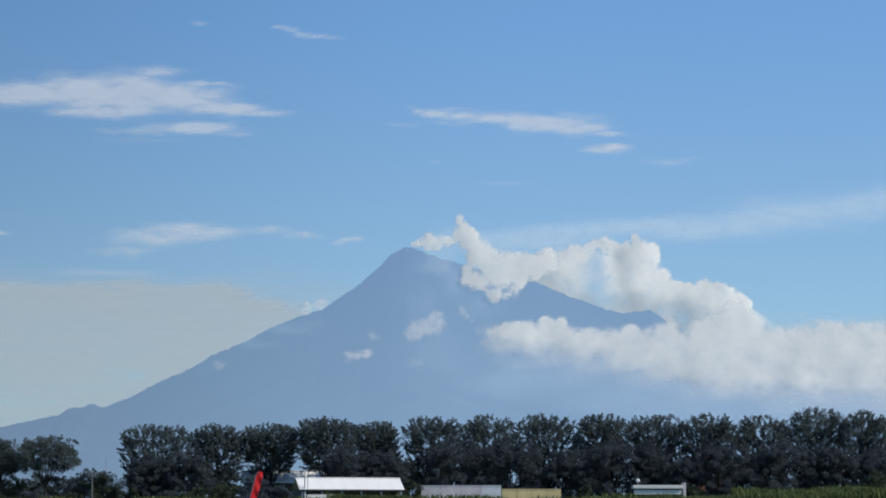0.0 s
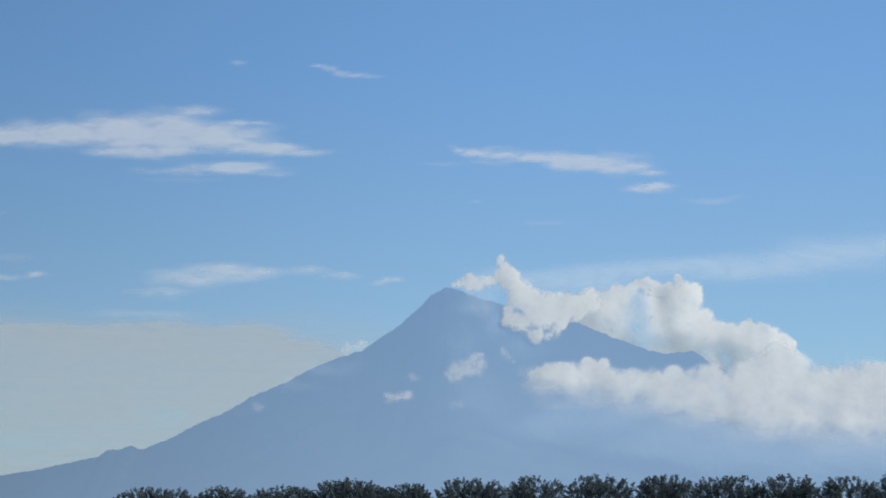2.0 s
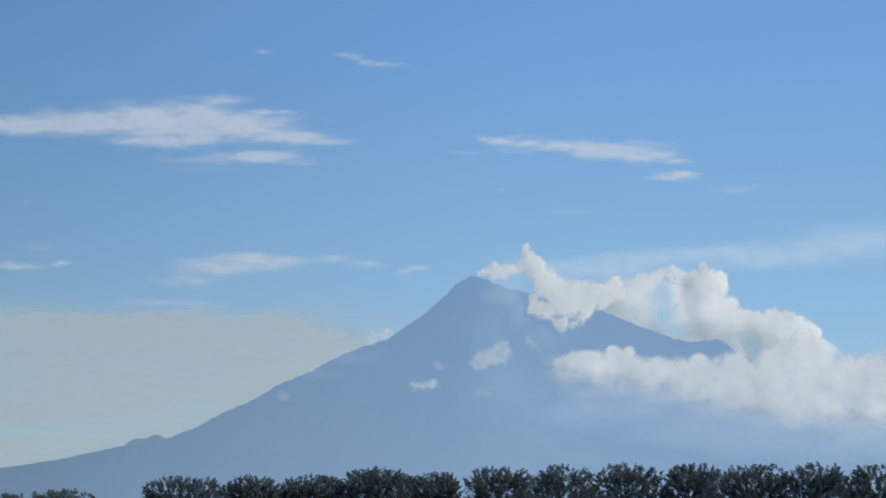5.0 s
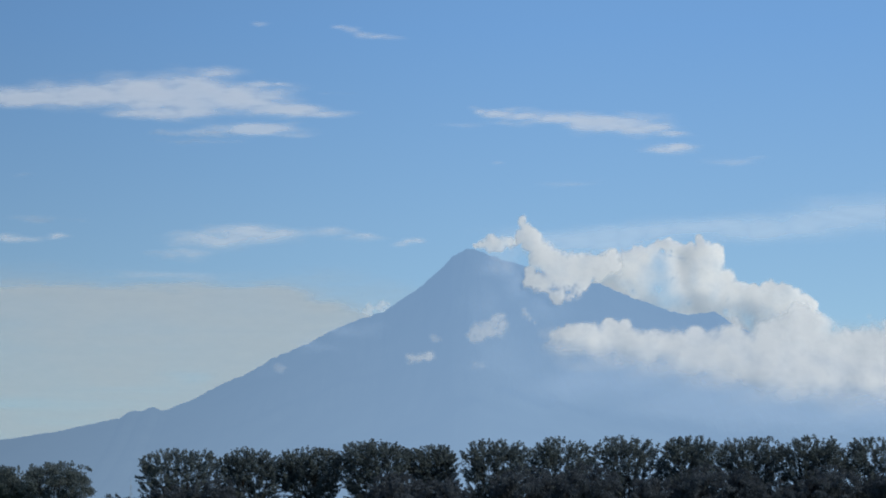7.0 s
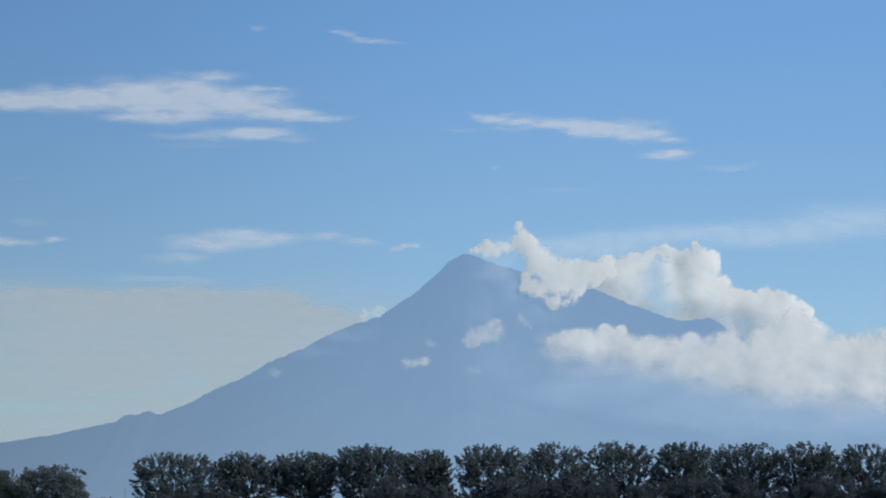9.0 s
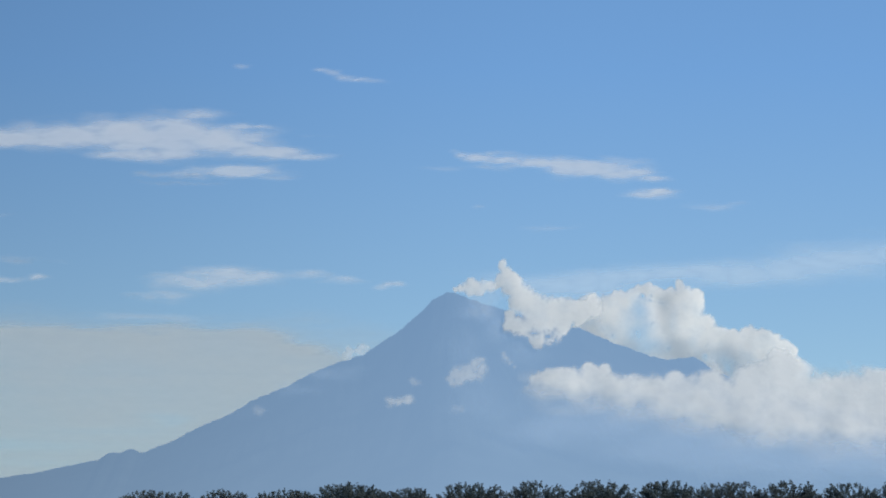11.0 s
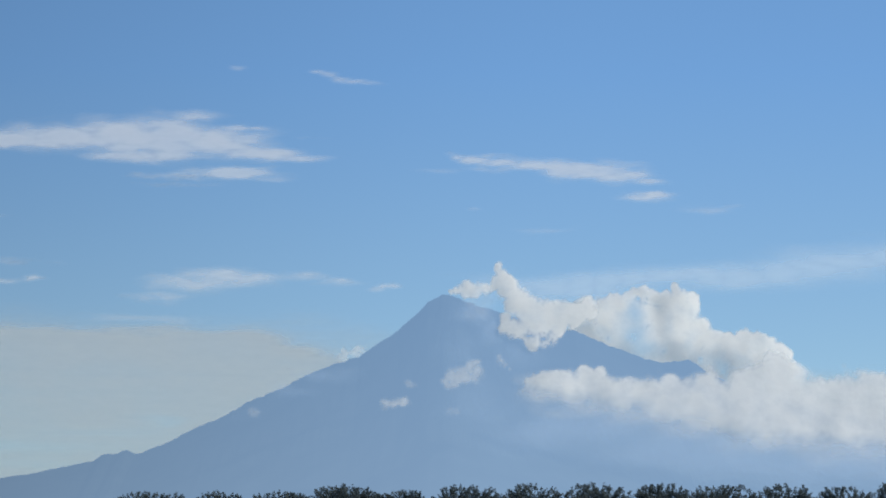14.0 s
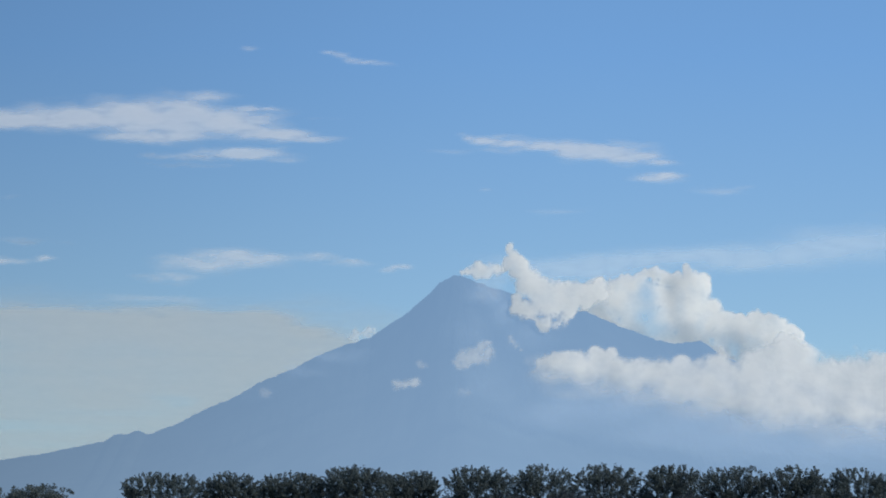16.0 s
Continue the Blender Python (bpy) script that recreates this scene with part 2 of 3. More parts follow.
def volcano():
    us = np.concatenate([np.arange(-2300, -800, 25), np.arange(-800, 900, 2.5), np.arange(900, 2301, 25)]).astype(float)
    ridge = np.interp(us, [p[0] for p in RIDGE], [p[1] for p in RIDGE])
    fine = (fractal(us / 34, us * 0 + 3.3, 4, 1) * 2.4 + fractal(us / 8, us * 0 + 1.7, 3, 2) * 1.3) * np.clip((ridge + 420) / 200, 0, 1)
    top = [at(u, v, RIDGE_Y) for u, v in zip(us, ridge)]
    xs, tops = np.array([p.x for p in top]), np.maximum(np.array([p.z for p in top]), 0.5)
    ys = np.concatenate([np.linspace(2700, 4400, 55), np.linspace(4412, 4588, 17), np.linspace(4620, 6000, 20)])
    X, Y = np.meshgrid(xs, ys)
    T = np.repeat(tops[None, :], len(ys), 0)
    reach = 350 + 1450 * (T / 430) ** 0.7
    crest = np.clip(1 - np.abs(Y - RIDGE_Y) / 70, 0, 1) * (fine * RIDGE_Y / FOCAL)[None, :]
    away = np.clip(np.abs(Y - RIDGE_Y) / reach, 0, 1)
    Z = T * (1 - away) ** 1.7
    angle = np.arctan2(X - 45, RIDGE_Y + 60 - Y)
    gully = np.abs(fractal(angle * 9, np.sqrt((X - 45) ** 2 + (Y - RIDGE_Y) ** 2) / 900, 4, 3))
    Z = Z - gully * 9 * np.clip(away * 5, 0, 1) * np.clip(Z / 160, 0, 1) - 1.0 + crest
    w = len(xs)
    verts = np.stack([X, Y, Z], -1).reshape(-1, 3).tolist()
    faces = [(j * w + i, j * w + i + 1, (j + 1) * w + i + 1, (j + 1) * w + i) for j in range(len(ys) - 1) for i in range(w - 1)]
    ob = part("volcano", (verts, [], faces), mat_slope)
    for p in ob.data.polygons:
        p.use_smooth = True
    return tagged(ob, "hazy blue cone of a smoking volcano with a notched summit", "volcano", kind="structure")


volcano()


# ---- clouds ----
def smooth_out(a, r):
    """A field averaged over r steps each way, twice."""
    for _ in range(2):
        for axis in (0, 1):
            p = np.pad(a, [(r + 1, r) if k == axis else (0, 0) for k in (0, 1)], mode="edge")
            c = np.cumsum(p, axis)
            n = a.shape[axis]
            a = (np.take(c, range(2 * r + 1, 2 * r + 1 + n), axis) - np.take(c, range(n), axis)) / (2 * r + 1)
    return a


def cloud(name, label, d, lobes, mat, step, wisp, stretch=1.0, amount=0.5, soft=0.5, opacity=1.0, relief=0.0, layer=0, flat=0.0, group="", edge=0.0, slant=0.0, hollows=(), base=0.0, floor=()):
    """A bank of vapour from lobes (u, v, half width, half height, strength): a shell of puffs in relief, thin at its margin.
    wisp: size of its billows; stretch: how far they are drawn out; base: the depth over which its underside dissolves, above the line of floor, if that is given."""
    L = np.array(lobes, float)
    pad = 1.5
    u0, u1 = (L[:, 0] - pad * L[:, 2]).min(), (L[:, 0] + pad * L[:, 2]).max()
    v0, v1 = (L[:, 1] - pad * L[:, 3]).min(), (L[:, 1] + pad * L[:, 3]).max()
    U, V = np.meshgrid(np.arange(u0, u1, step * max(1.0, stretch * 0.5)), np.arange(v0, v1, step))
    warp = fractal(U / (wisp * stretch) * 0.7, V / wisp * 0.7, 3, layer + 2)
    Uw, Vw = U + warp * wisp * 0.35 * stretch, V + fractal(U / (wisp * stretch), V / wisp + 9, 4, layer + 4) * wisp * 0.35
    Us, Vs = U + warp * wisp * 0.3 * stretch, V + fractal(U / wisp * 0.8, V / wisp * 0.8 + 4, 2, layer + 4) * wisp * 0.3
    field = np.full(U.shape, -2.0) if flat else np.zeros(U.shape)
    height = np.zeros(U.shape)
    for u, v, ru, rv, s in L:
        r2 = ((Uw - u) / ru) ** 2 + ((Vw - v) / rv) ** 2
        if flat:
            field = np.maximum(field, s * np.exp(-r2 * 1.1) * 1.25 - 0.12)
        else:
            field += np.exp(5 * np.clip(s * (1 - r2), -3, 2))
            smooth = ((Us - u) / ru) ** 2 + ((Vs - v) / rv) ** 2
            height += (rv * s * np.sqrt(np.clip(1.45 - smooth, 0, None))) ** 3
    if not flat:
        field, height = np.log(field + 1e-9) / 5, height ** (1 / 3)
    billow = fractal(U / (wisp * stretch), V / wisp, 5, layer, 0.56)
    shape = field + amount * billow * np.clip(field + 0.9, 0, 1) - 2.5 * np.clip(-field - 0.05, 0, None) if not flat else field * (1 + amount * billow) + edge * billow
    dens = np.clip(shape / soft, 0, 1)
    if base:
        if floor:
            above = V - np.interp(U, [p[0] - 784 for p in floor], [441 - p[1] for p in floor])
        else:
            above = smooth_out(np.cumsum(field > 0.0, 0) * step, max(2, int(0.7 * base / step)))
        dens = dens * np.clip(0.1 + 0.9 * (above + 9 * billow) / base, 0, 1)
    dens = dens * dens * (3 - 2 * dens) * opacity
    for u, v, ru, rv, s in hollows:
        dens = dens * (1 - s * np.exp(-((Uw - u + 784) / ru) ** 2 - ((Vw - 441 + v) / rv) ** 2))
    soft_billow = fractal(U / (wisp * 1.3), V / (wisp * 1.3), 3, layer + 1, 0.45)
    bulge = relief * smooth_out(height + wisp * 0.16 * soft_billow * np.clip(field + 0.6, 0, 1), max(1, int(wisp * 0.34 / step)))
    if slant:
        bulge = bulge + slant * (V - V.min())
    s, c = math.sin(TILT0), math.cos(TILT0)
    yy, zz = FOCAL * c - V * s, FOCAL * s + V * c
    D = d - bulge * d / FOCAL
    P = np.stack([U / yy * D, D, EYE + zz / yy * D], -1)
    keep = dens > 0.004
    cell = keep[:-1, :-1] | keep[1:, :-1] | keep[:-1, 1:] | keep[1:, 1:]
    w = U.shape[1]
    jj, ii = np.nonzero(cell)
    a = jj * w + ii
    quads = np.stack([a, a + 1, a + w + 1, a + w], -1)
    used, inv = np.unique(quads, return_inverse=True)
    ob = part(name, (P.reshape(-1, 3)[used].tolist(), [], inv.reshape(-1, 4).tolist()), mat)
    ob.data.attributes.new("vapour", "FLOAT", "POINT").data.foreach_set("value", dens.reshape(-1)[used].astype(np.float32))
    for p in ob.data.polygons:
        p.use_smooth = True
    return tagged(ob, label, "cloud", group, kind="structure")


def puffs(rows):
    """Lobes from (u, v, radius)."""
    return [(u - 784, 441 - v, r * 1.28, r * 1.28, 1.0) for u, v, r in rows]


def veils(rows):
    return [(u - 784, 441 - v, ru, rv, s) for u, v, ru, rv, s in rows]


PLUME = [(929, 387, 8), (925, 397, 11), (933, 405, 13), (921, 418, 13), (938, 421, 16), (911, 428, 8), (946, 437, 18), (930, 440, 12), (962, 449, 18), (950, 457, 16),
         (978, 463, 18), (1000, 467, 19), (1022, 469, 19), (1046, 469, 19), (1066, 471, 19), (1086, 470, 20), (938, 483, 11), (944, 498, 13), (955, 509, 12), (968, 516, 12),
         (985, 524, 13), (1002, 530, 12), (1019, 521, 11), (1030, 511, 9), (962, 494, 14), (985, 500, 17), (1009, 500, 15), (1030, 492, 13), (970, 480, 19), (1000, 486, 18), (1030, 481, 15), (1060, 484, 12)]
PUFF = [(842, 436, 6), (852, 433, 8), (865, 431, 11), (878, 428, 13), (872, 423, 10), (891, 431, 11), (904, 427, 10), (884, 439, 9), (868, 440, 8)]
TOWER = [(1066, 474, 18), (1085, 466, 20), (1110, 456, 18), (1130, 446, 14), (1143, 452, 14), (1164, 438, 12), (1184, 434, 13), (1196, 442, 10), (1100, 482, 26), (1120, 494, 25),
         (1138, 512, 20), (1126, 472, 22), (1075, 492, 16), (1150, 530, 20), (1214, 441, 14), (1240, 439, 15), (1262, 446, 13), (1277, 452, 9), (1236, 460, 25), (1262, 463, 19), (1224, 484, 27),
         (1250, 495, 27), (1204, 500, 19), (1281, 489, 16), (1240, 525, 27), (1214, 532, 23), (1270, 530, 25), (1292, 512, 18), (1313, 513, 14), (1334, 519, 11),
         (1160, 470, 24), (1165, 500, 28), (1180, 530, 28), (1190, 475, 18),
         (1058, 508, 18), (1090, 522, 22), (1122, 538, 24), (1158, 556, 26), (1195, 566, 26), (1232, 562, 24), (1268, 566, 24), (1296, 590, 24)]
SHOULDER = [(1360, 517, 15), (1381, 517, 16), (1403, 525, 15), (1424, 533, 13), (1431, 546, 11), (1310, 541, 26), (1345, 546, 28), (1385, 550, 27), (1418, 561, 20), (1350, 580, 32), (1400, 585, 29), (1445, 571, 15), (1302, 566, 18)]
BANK = [(985, 612, 20), (1000, 606, 20), (1014, 606, 25), (1030, 602, 24), (1048, 598, 23), (1080, 592, 20), (1106, 577, 10), (1060, 622, 24), (1100, 612, 30), (1140, 614, 30), (1180, 620, 34),
        (1222, 626, 38), (1262, 622, 38), (1296, 610, 32), (1290, 655, 36), (1335, 630, 44), (1372, 600, 42), (1415, 582, 36), (1448, 592, 30),
        (1390, 655, 46), (1440, 645, 48), (1495, 615, 36), (1545, 617, 36), (1510, 660, 46), (1200, 650, 30), (1345, 670, 36), (1400, 690, 36), (1460, 695, 42), (1530, 700, 48), (1130, 632, 26)]
BANK_EAST = [(1590, 614, 40), (1640, 625, 48), (1700, 640, 55), (1770, 655, 60), (1560, 660, 48), (1630, 670, 50), (1600, 710, 50), (1690, 715, 60), (1780, 720, 60)]
cloud("crater_plume", "white steam plume curling out of the crater", 3620, puffs(PLUME), mat_cumulus, 1.6, 20, amount=0.38, soft=0.75, opacity=0.95, relief=0.42, slant=-1.3, hollows=[(959, 480, 7, 6, 0.8), (978, 512, 11, 6, 0.75), (1004, 527, 6, 4, 0.4)], layer=0, group="clouds on the volcano", base=14)
cloud("crater_plume", "small ragged puff of steam on the crater rim", 3615, puffs(PUFF), mat_cumulus, 1.4, 12, amount=0.3, soft=1.0, opacity=0.85, relief=0.3, slant=-1.3, layer=5, group="clouds on the volcano")
# the tower's hollows thin its vapour to imitate a blue-grey shadow on the cloud
cloud("cumulus_tower", "tall white cumulus cloud piled behind the ridge", 4660, puffs(TOWER + SHOULDER), mat_cumulus, 1.8, 24, amount=0.38, soft=0.7, opacity=0.96, relief=0.95, slant=-1.3, hollows=[(1164, 470, 20, 16, 0.62), (1166, 508, 26, 24, 0.68), (1188, 536, 26, 18, 0.5), (1326, 560, 26, 14, 0.25)], layer=6, group="clouds on the volcano")
cloud("cumulus_bank", "white cumulus bank lying across the flank with a dissolving base", 3600, puffs(BANK + BANK_EAST), mat_cumulus, 2.4, 30, amount=0.27, soft=0.7, opacity=0.93, relief=0.65, slant=-1.3, layer=2, group="clouds on the volcano", base=44, floor=[(960, 622), (1050, 641), (1130, 655), (1200, 664), (1300, 697), (1400, 713), (1568, 718), (1800, 730)])
MIST = [(1000, 622, 60, 20, 0.8), (1080, 632, 80, 24, 0.9), (1180, 648, 90, 26, 0.9), (1280, 672, 90, 28, 0.9), (1400, 698, 120, 28, 0.9), (1550, 712, 150, 30, 0.9), (1720, 725, 180, 36, 0.9)]
HAZE = [(1100, 680, 220, 50, 0.8), (1300, 715, 260, 50, 0.9), (1560, 735, 300, 50, 0.9), (1800, 745, 300, 50, 0.9), (900, 625, 120, 50, 0.5)]
cloud("mist", "soft mist under the cumulus bank", 3480, veils(MIST), mat_cumulus, 4, 26, stretch=3, amount=0.25, soft=1.2, opacity=0.36, flat=1.0, slant=-1.3, layer=2)
cloud("mist", "thin bright haze drifting on the lower flank", 3440, veils(HAZE), mat_haze, 8, 50, stretch=3, amount=0.15, soft=1.2, opacity=0.24, flat=1.0, slant=-1.3, layer=5)
SCRAPS = [("small white cloud scrap on the upper slope", [(889, 561, 8), (877, 569, 12), (862, 578, 14), (849, 586, 14), (836, 593, 11), (868, 588, 15), (891, 577, 11), (881, 590, 12), (852, 598, 12)], 0.85),
          ("thin cloud scrap on the upper slope", [(927, 549, 5), (930, 557, 7), (938, 566, 7), (946, 571, 4)], 0.6),
          ("flat white cloud scrap on the middle slope", [(725, 635, 8), (733, 635, 9), (741, 634, 9), (749, 633, 9), (757, 632, 9), (764, 631, 8)], 0.85),
          ("faint cloud scrap on the middle slope", [(768, 600, 9), (776, 601, 6)], 0.4),
          ("faint cloud scrap low on the slope", [(494, 652, 10), (502, 654, 7)], 0.35),
          ("faint cloud scrap under the larger one", [(842, 648, 8), (850, 648, 8)], 0.3),
          ("thin cloud scrap beside the bank", [(965, 592, 14), (980, 590, 14)], 0.3),
          ("thin vapour hanging in the crater", [(880, 452, 14), (895, 468, 16), (878, 482, 12), (905, 450, 16)], 0.2)]
for i, (label, rows_, op) in enumerate(SCRAPS):
    cloud("cloud_scrap", label, 3560, puffs(rows_), mat_cumulus, 1.6, 0.9 * max(r[2] for r in rows_), amount=0.13, soft=1.7, opacity=op * 0.85, relief=0.2, slant=-1.3, layer=i, group="cloud scraps", base=0.8 * max(r[2] for r in rows_))
cloud("cloud_scrap", "small white cloud peeping over the ridge", 4800, puffs([(655, 552, 12), (672, 545, 11), (684, 542, 9)]), mat_cumulus, 1.6, 12, amount=0.5, soft=1.2, opacity=0.55, relief=0.2, slant=-1.3, layer=5, group="cloud scraps")

CIRRUS_A = [(40, 172, 130, 18, 0.9), (150, 168, 120, 26, 0.95), (260, 165, 110, 35, 1.0), (340, 168, 110, 40, 1.0), (420, 175, 95, 31, 0.95), (370, 128, 75, 14, 0.6),
            (490, 196, 90, 13, 0.85), (565, 203, 60, 8, 0.65), (480, 150, 45, 6, 0.65), (-60, 170, 120, 20, 0.8), (300, 200, 110, 14, 0.8)]
CIRRUS_B = [(445, 228, 85, 13, 0.9), (380, 233, 60, 9, 0.6), (310, 233, 55, 7, 0.5), (510, 238, 50, 8, 0.5), (370, 250, 90, 7, 0.35)]
CIRRUS_C = [(1085, 219, 95, 17, 0.85), (1040, 214, 70, 14, 0.8), (985, 210, 70, 11, 0.75), (930, 205, 60, 11, 0.7), (880, 200, 45, 9, 0.7), (848, 196, 24, 6, 0.6),
            (1140, 228, 60, 13, 0.75), (1185, 235, 45, 8, 0.6), (820, 222, 60, 8, 0.3), (900, 215, 70, 10, 0.4)]
CIRRUS_D = [(430, 415, 95, 20, 0.8), (370, 425, 70, 24, 0.7), (330, 412, 50, 10, 0.5), (500, 411, 70, 11, 0.65), (575, 409, 60, 7, 0.5), (290, 452, 60, 10, 0.42), (345, 448, 50, 14, 0.5), (290, 488, 130, 9, 0.4)]
HIGH = [("broad streaked white cirrus cloud", CIRRUS_A, 0.72), ("small white cirrus cloud below the broad one", CIRRUS_B, 0.54), ("long tapered white cirrus cloud", CIRRUS_C, 0.75),
        ("pale ragged cirrus cloud", CIRRUS_D, 0.6), ("short bright cirrus streak", [(1190, 262, 50, 10, 0.75)], 0.75), ("very faint cirrus patch", [(1300, 286, 70, 11, 0.35), (1350, 280, 40, 6, 0.3)], 0.7),
        ("thin slanting cirrus wisp", [(602, 49, 24, 5, 0.6), (625, 53, 28, 6, 0.75), (650, 59, 30, 7, 0.75), (680, 65, 30, 6, 0.6), (705, 69, 25, 5, 0.4)], 0.52), ("tiny cirrus wisp", [(462, 44, 18, 6, 0.5)], 0.6),
        ("thin flat cirrus streak", [(30, 421, 45, 7, 0.75), (98, 419, 26, 6, 0.7), (-50, 420, 60, 6, 0.6)], 0.7), ("pair of faint cirrus streaks", [(650, 421, 45, 8, 0.5), (726, 429, 32, 8, 0.6)], 0.75),
        ("faint cirrus thread", [(60, 309, 50, 4, 0.3), (125, 322, 20, 6, 0.2)], 0.5), ("tiny cirrus thread", [(872, 287, 24, 5, 0.5)], 0.7), ("faint broad cirrus thread", [(1000, 325, 75, 8, 0.35)], 0.7),
        ("faint veil of cirrus over the flat streak", [(60, 388, 70, 8, 0.4), (140, 392, 40, 6, 0.3)], 0.5), ("faint cirrus thread beside the broad cloud", [(580, 168, 45, 4, 0.3)], 0.6)]
for i, (label, rows_, op) in enumerate(HIGH):
    cloud("cirrus_cloud", label, 4300 - 90 * (i % 3), veils(rows_), mat_cirrus, 2.0, 12, stretch=4.0, amount=0.26, soft=0.95, opacity=op * 0.8, flat=1.0, layer=i, group="high clouds", edge=0.08, slant=2.5)
# the drifting vapour trail, widening away from the crater
TRAIL = [(930 + k * 60, 424 - 1.0 * k - 0.36 * k * k, 90, 27 + 1.2 * k, 0.6) for k in range(16)]
cloud("vapour_trail", "pale drifting trail of vapour widening from the crater", 4800, veils(TRAIL), mat_trail, 4, 30, stretch=5, amount=0.08, soft=1.05, opacity=0.72, flat=1.0, layer=3, slant=2.0)
VEIL = [(0, 505, 330, 46, 0.7), (300, 512, 260, 40, 0.7), (560, 505, 150, 34, 0.65), (680, 524, 120, 38, 0.7), (600, 536, 110, 24, 0.8), (-300, 500, 300, 50, 0.7)]
cloud("haze", "thin pale haze above the stratus bank", 4940, veils(VEIL), mat_stratus, 6, 26, stretch=7, amount=0.3, soft=1.3, opacity=0.36, flat=1.0, layer=1, edge=0.05, slant=1.0)
FLANK_HAZE = [(610, 588, 70, 14, 0.7), (560, 612, 60, 14, 0.6), (470, 652, 60, 12, 0.4), (660, 575, 40, 10, 0.5)]
cloud("mist", "thin pale mist lying on the upper ridge", 3560, veils(FLANK_HAZE), mat_haze, 4, 14, stretch=2.5, amount=0.45, soft=1.2, opacity=0.14, flat=1.0, layer=3, slant=-1.3, edge=0.08)
CRATER_HAZE = [(885, 470, 44, 34, 0.9), (915, 500, 44, 34, 0.8), (960, 545, 60, 34, 0.6), (860, 540, 70, 50, 0.45)]
cloud("mist", "thin bluish vapour hanging below the crater rim", 3570, veils(CRATER_HAZE), mat_haze, 4, 26, stretch=1.5, amount=0.25, soft=1.3, opacity=0.24, flat=1.0, layer=7, slant=-1.3)
LEFT = [(-350 + k * 80, 541 + (k * 5 % 3), 110, 35, 1.0) for k in range(11)] + [(-350 + k * 90, 650, 120, 110, 1.0) for k in range(9)]
LEFT += [(500, 552, 80, 31, 0.9), (565, 560, 80, 27, 0.7), (630, 566, 70, 24, 0.5), (450, 620, 110, 70, 1.0), (530, 600, 90, 50, 0.95), (-200, 710, 300, 70, 1.0), (100, 715, 300, 80, 1.0)]
cloud("stratus_bank", "flat pale grey stratus bank behind the volcano", 4960, veils(LEFT), mat_stratus, 4, 20, stretch=8, amount=0.07, soft=0.5, opacity=0.72, flat=1.0, layer=4, edge=0.04, slant=1.0, hollows=[(40, 716, 170, 10, 0.5), (240, 692, 120, 10, 0.25), (325, 670, 40, 9, 0.35), (150, 742, 120, 9, 0.2), (-60, 650, 230, 150, 0.2), (120, 620, 200, 8, 0.08), (330, 585, 160, 7, 0.08), (60, 575, 120, 6, 0.08)])
EAST = [(1500 + k * 90, 660, 110, 72, 1.0) for k in range(7)] + [(1420, 660, 90, 60, 0.9)]
cloud("stratus_bank", "flat pale stratus bank behind the cumulus", 4960, veils(EAST), mat_stratus, 4, 26, stretch=7, amount=0.08, soft=0.5, opacity=0.7, flat=1.0, layer=6, edge=0.04, slant=1.0)


# ---- trees ----
def leaves(centres, radii, count, size, seed, squash=0.8):
    """Corners and faces of many small bent leaf sprays round the centres of clumps."""
    rng = np.random.RandomState(seed)
    n = len(centres)
    pick = rng.choice(n, count, p=radii ** 1.4 / (radii ** 1.4).sum())
    d = rng.normal(size=(count, 3))
    d /= np.linalg.norm(d, axis=1)[:, None]
    r = radii[pick] * rng.rand(count) ** 0.45
    p = centres[pick] + d * r[:, None] * np.array([1, 1, squash])
    a = rng.normal(size=(count, 3)) + d * 0.7
    a /= np.linalg.norm(a, axis=1)[:, None]
    b = np.cross(a, rng.normal(size=(count, 3)))
    b /= np.linalg.norm(b, axis=1)[:, None]
    s = size * (0.6 + 0.8 * rng.rand(count))[:, None]
    nrm = np.cross(a, b)
    q = np.stack([p - a * s, p + b * s * 0.42 + nrm * s * 0.15, p + a * s, p - b * s * 0.42 + nrm * s * 0.15], 1)
    f = np.arange(count * 4).reshape(-1, 4)
    return q.reshape(-1, 3).tolist(), [], f.tolist()


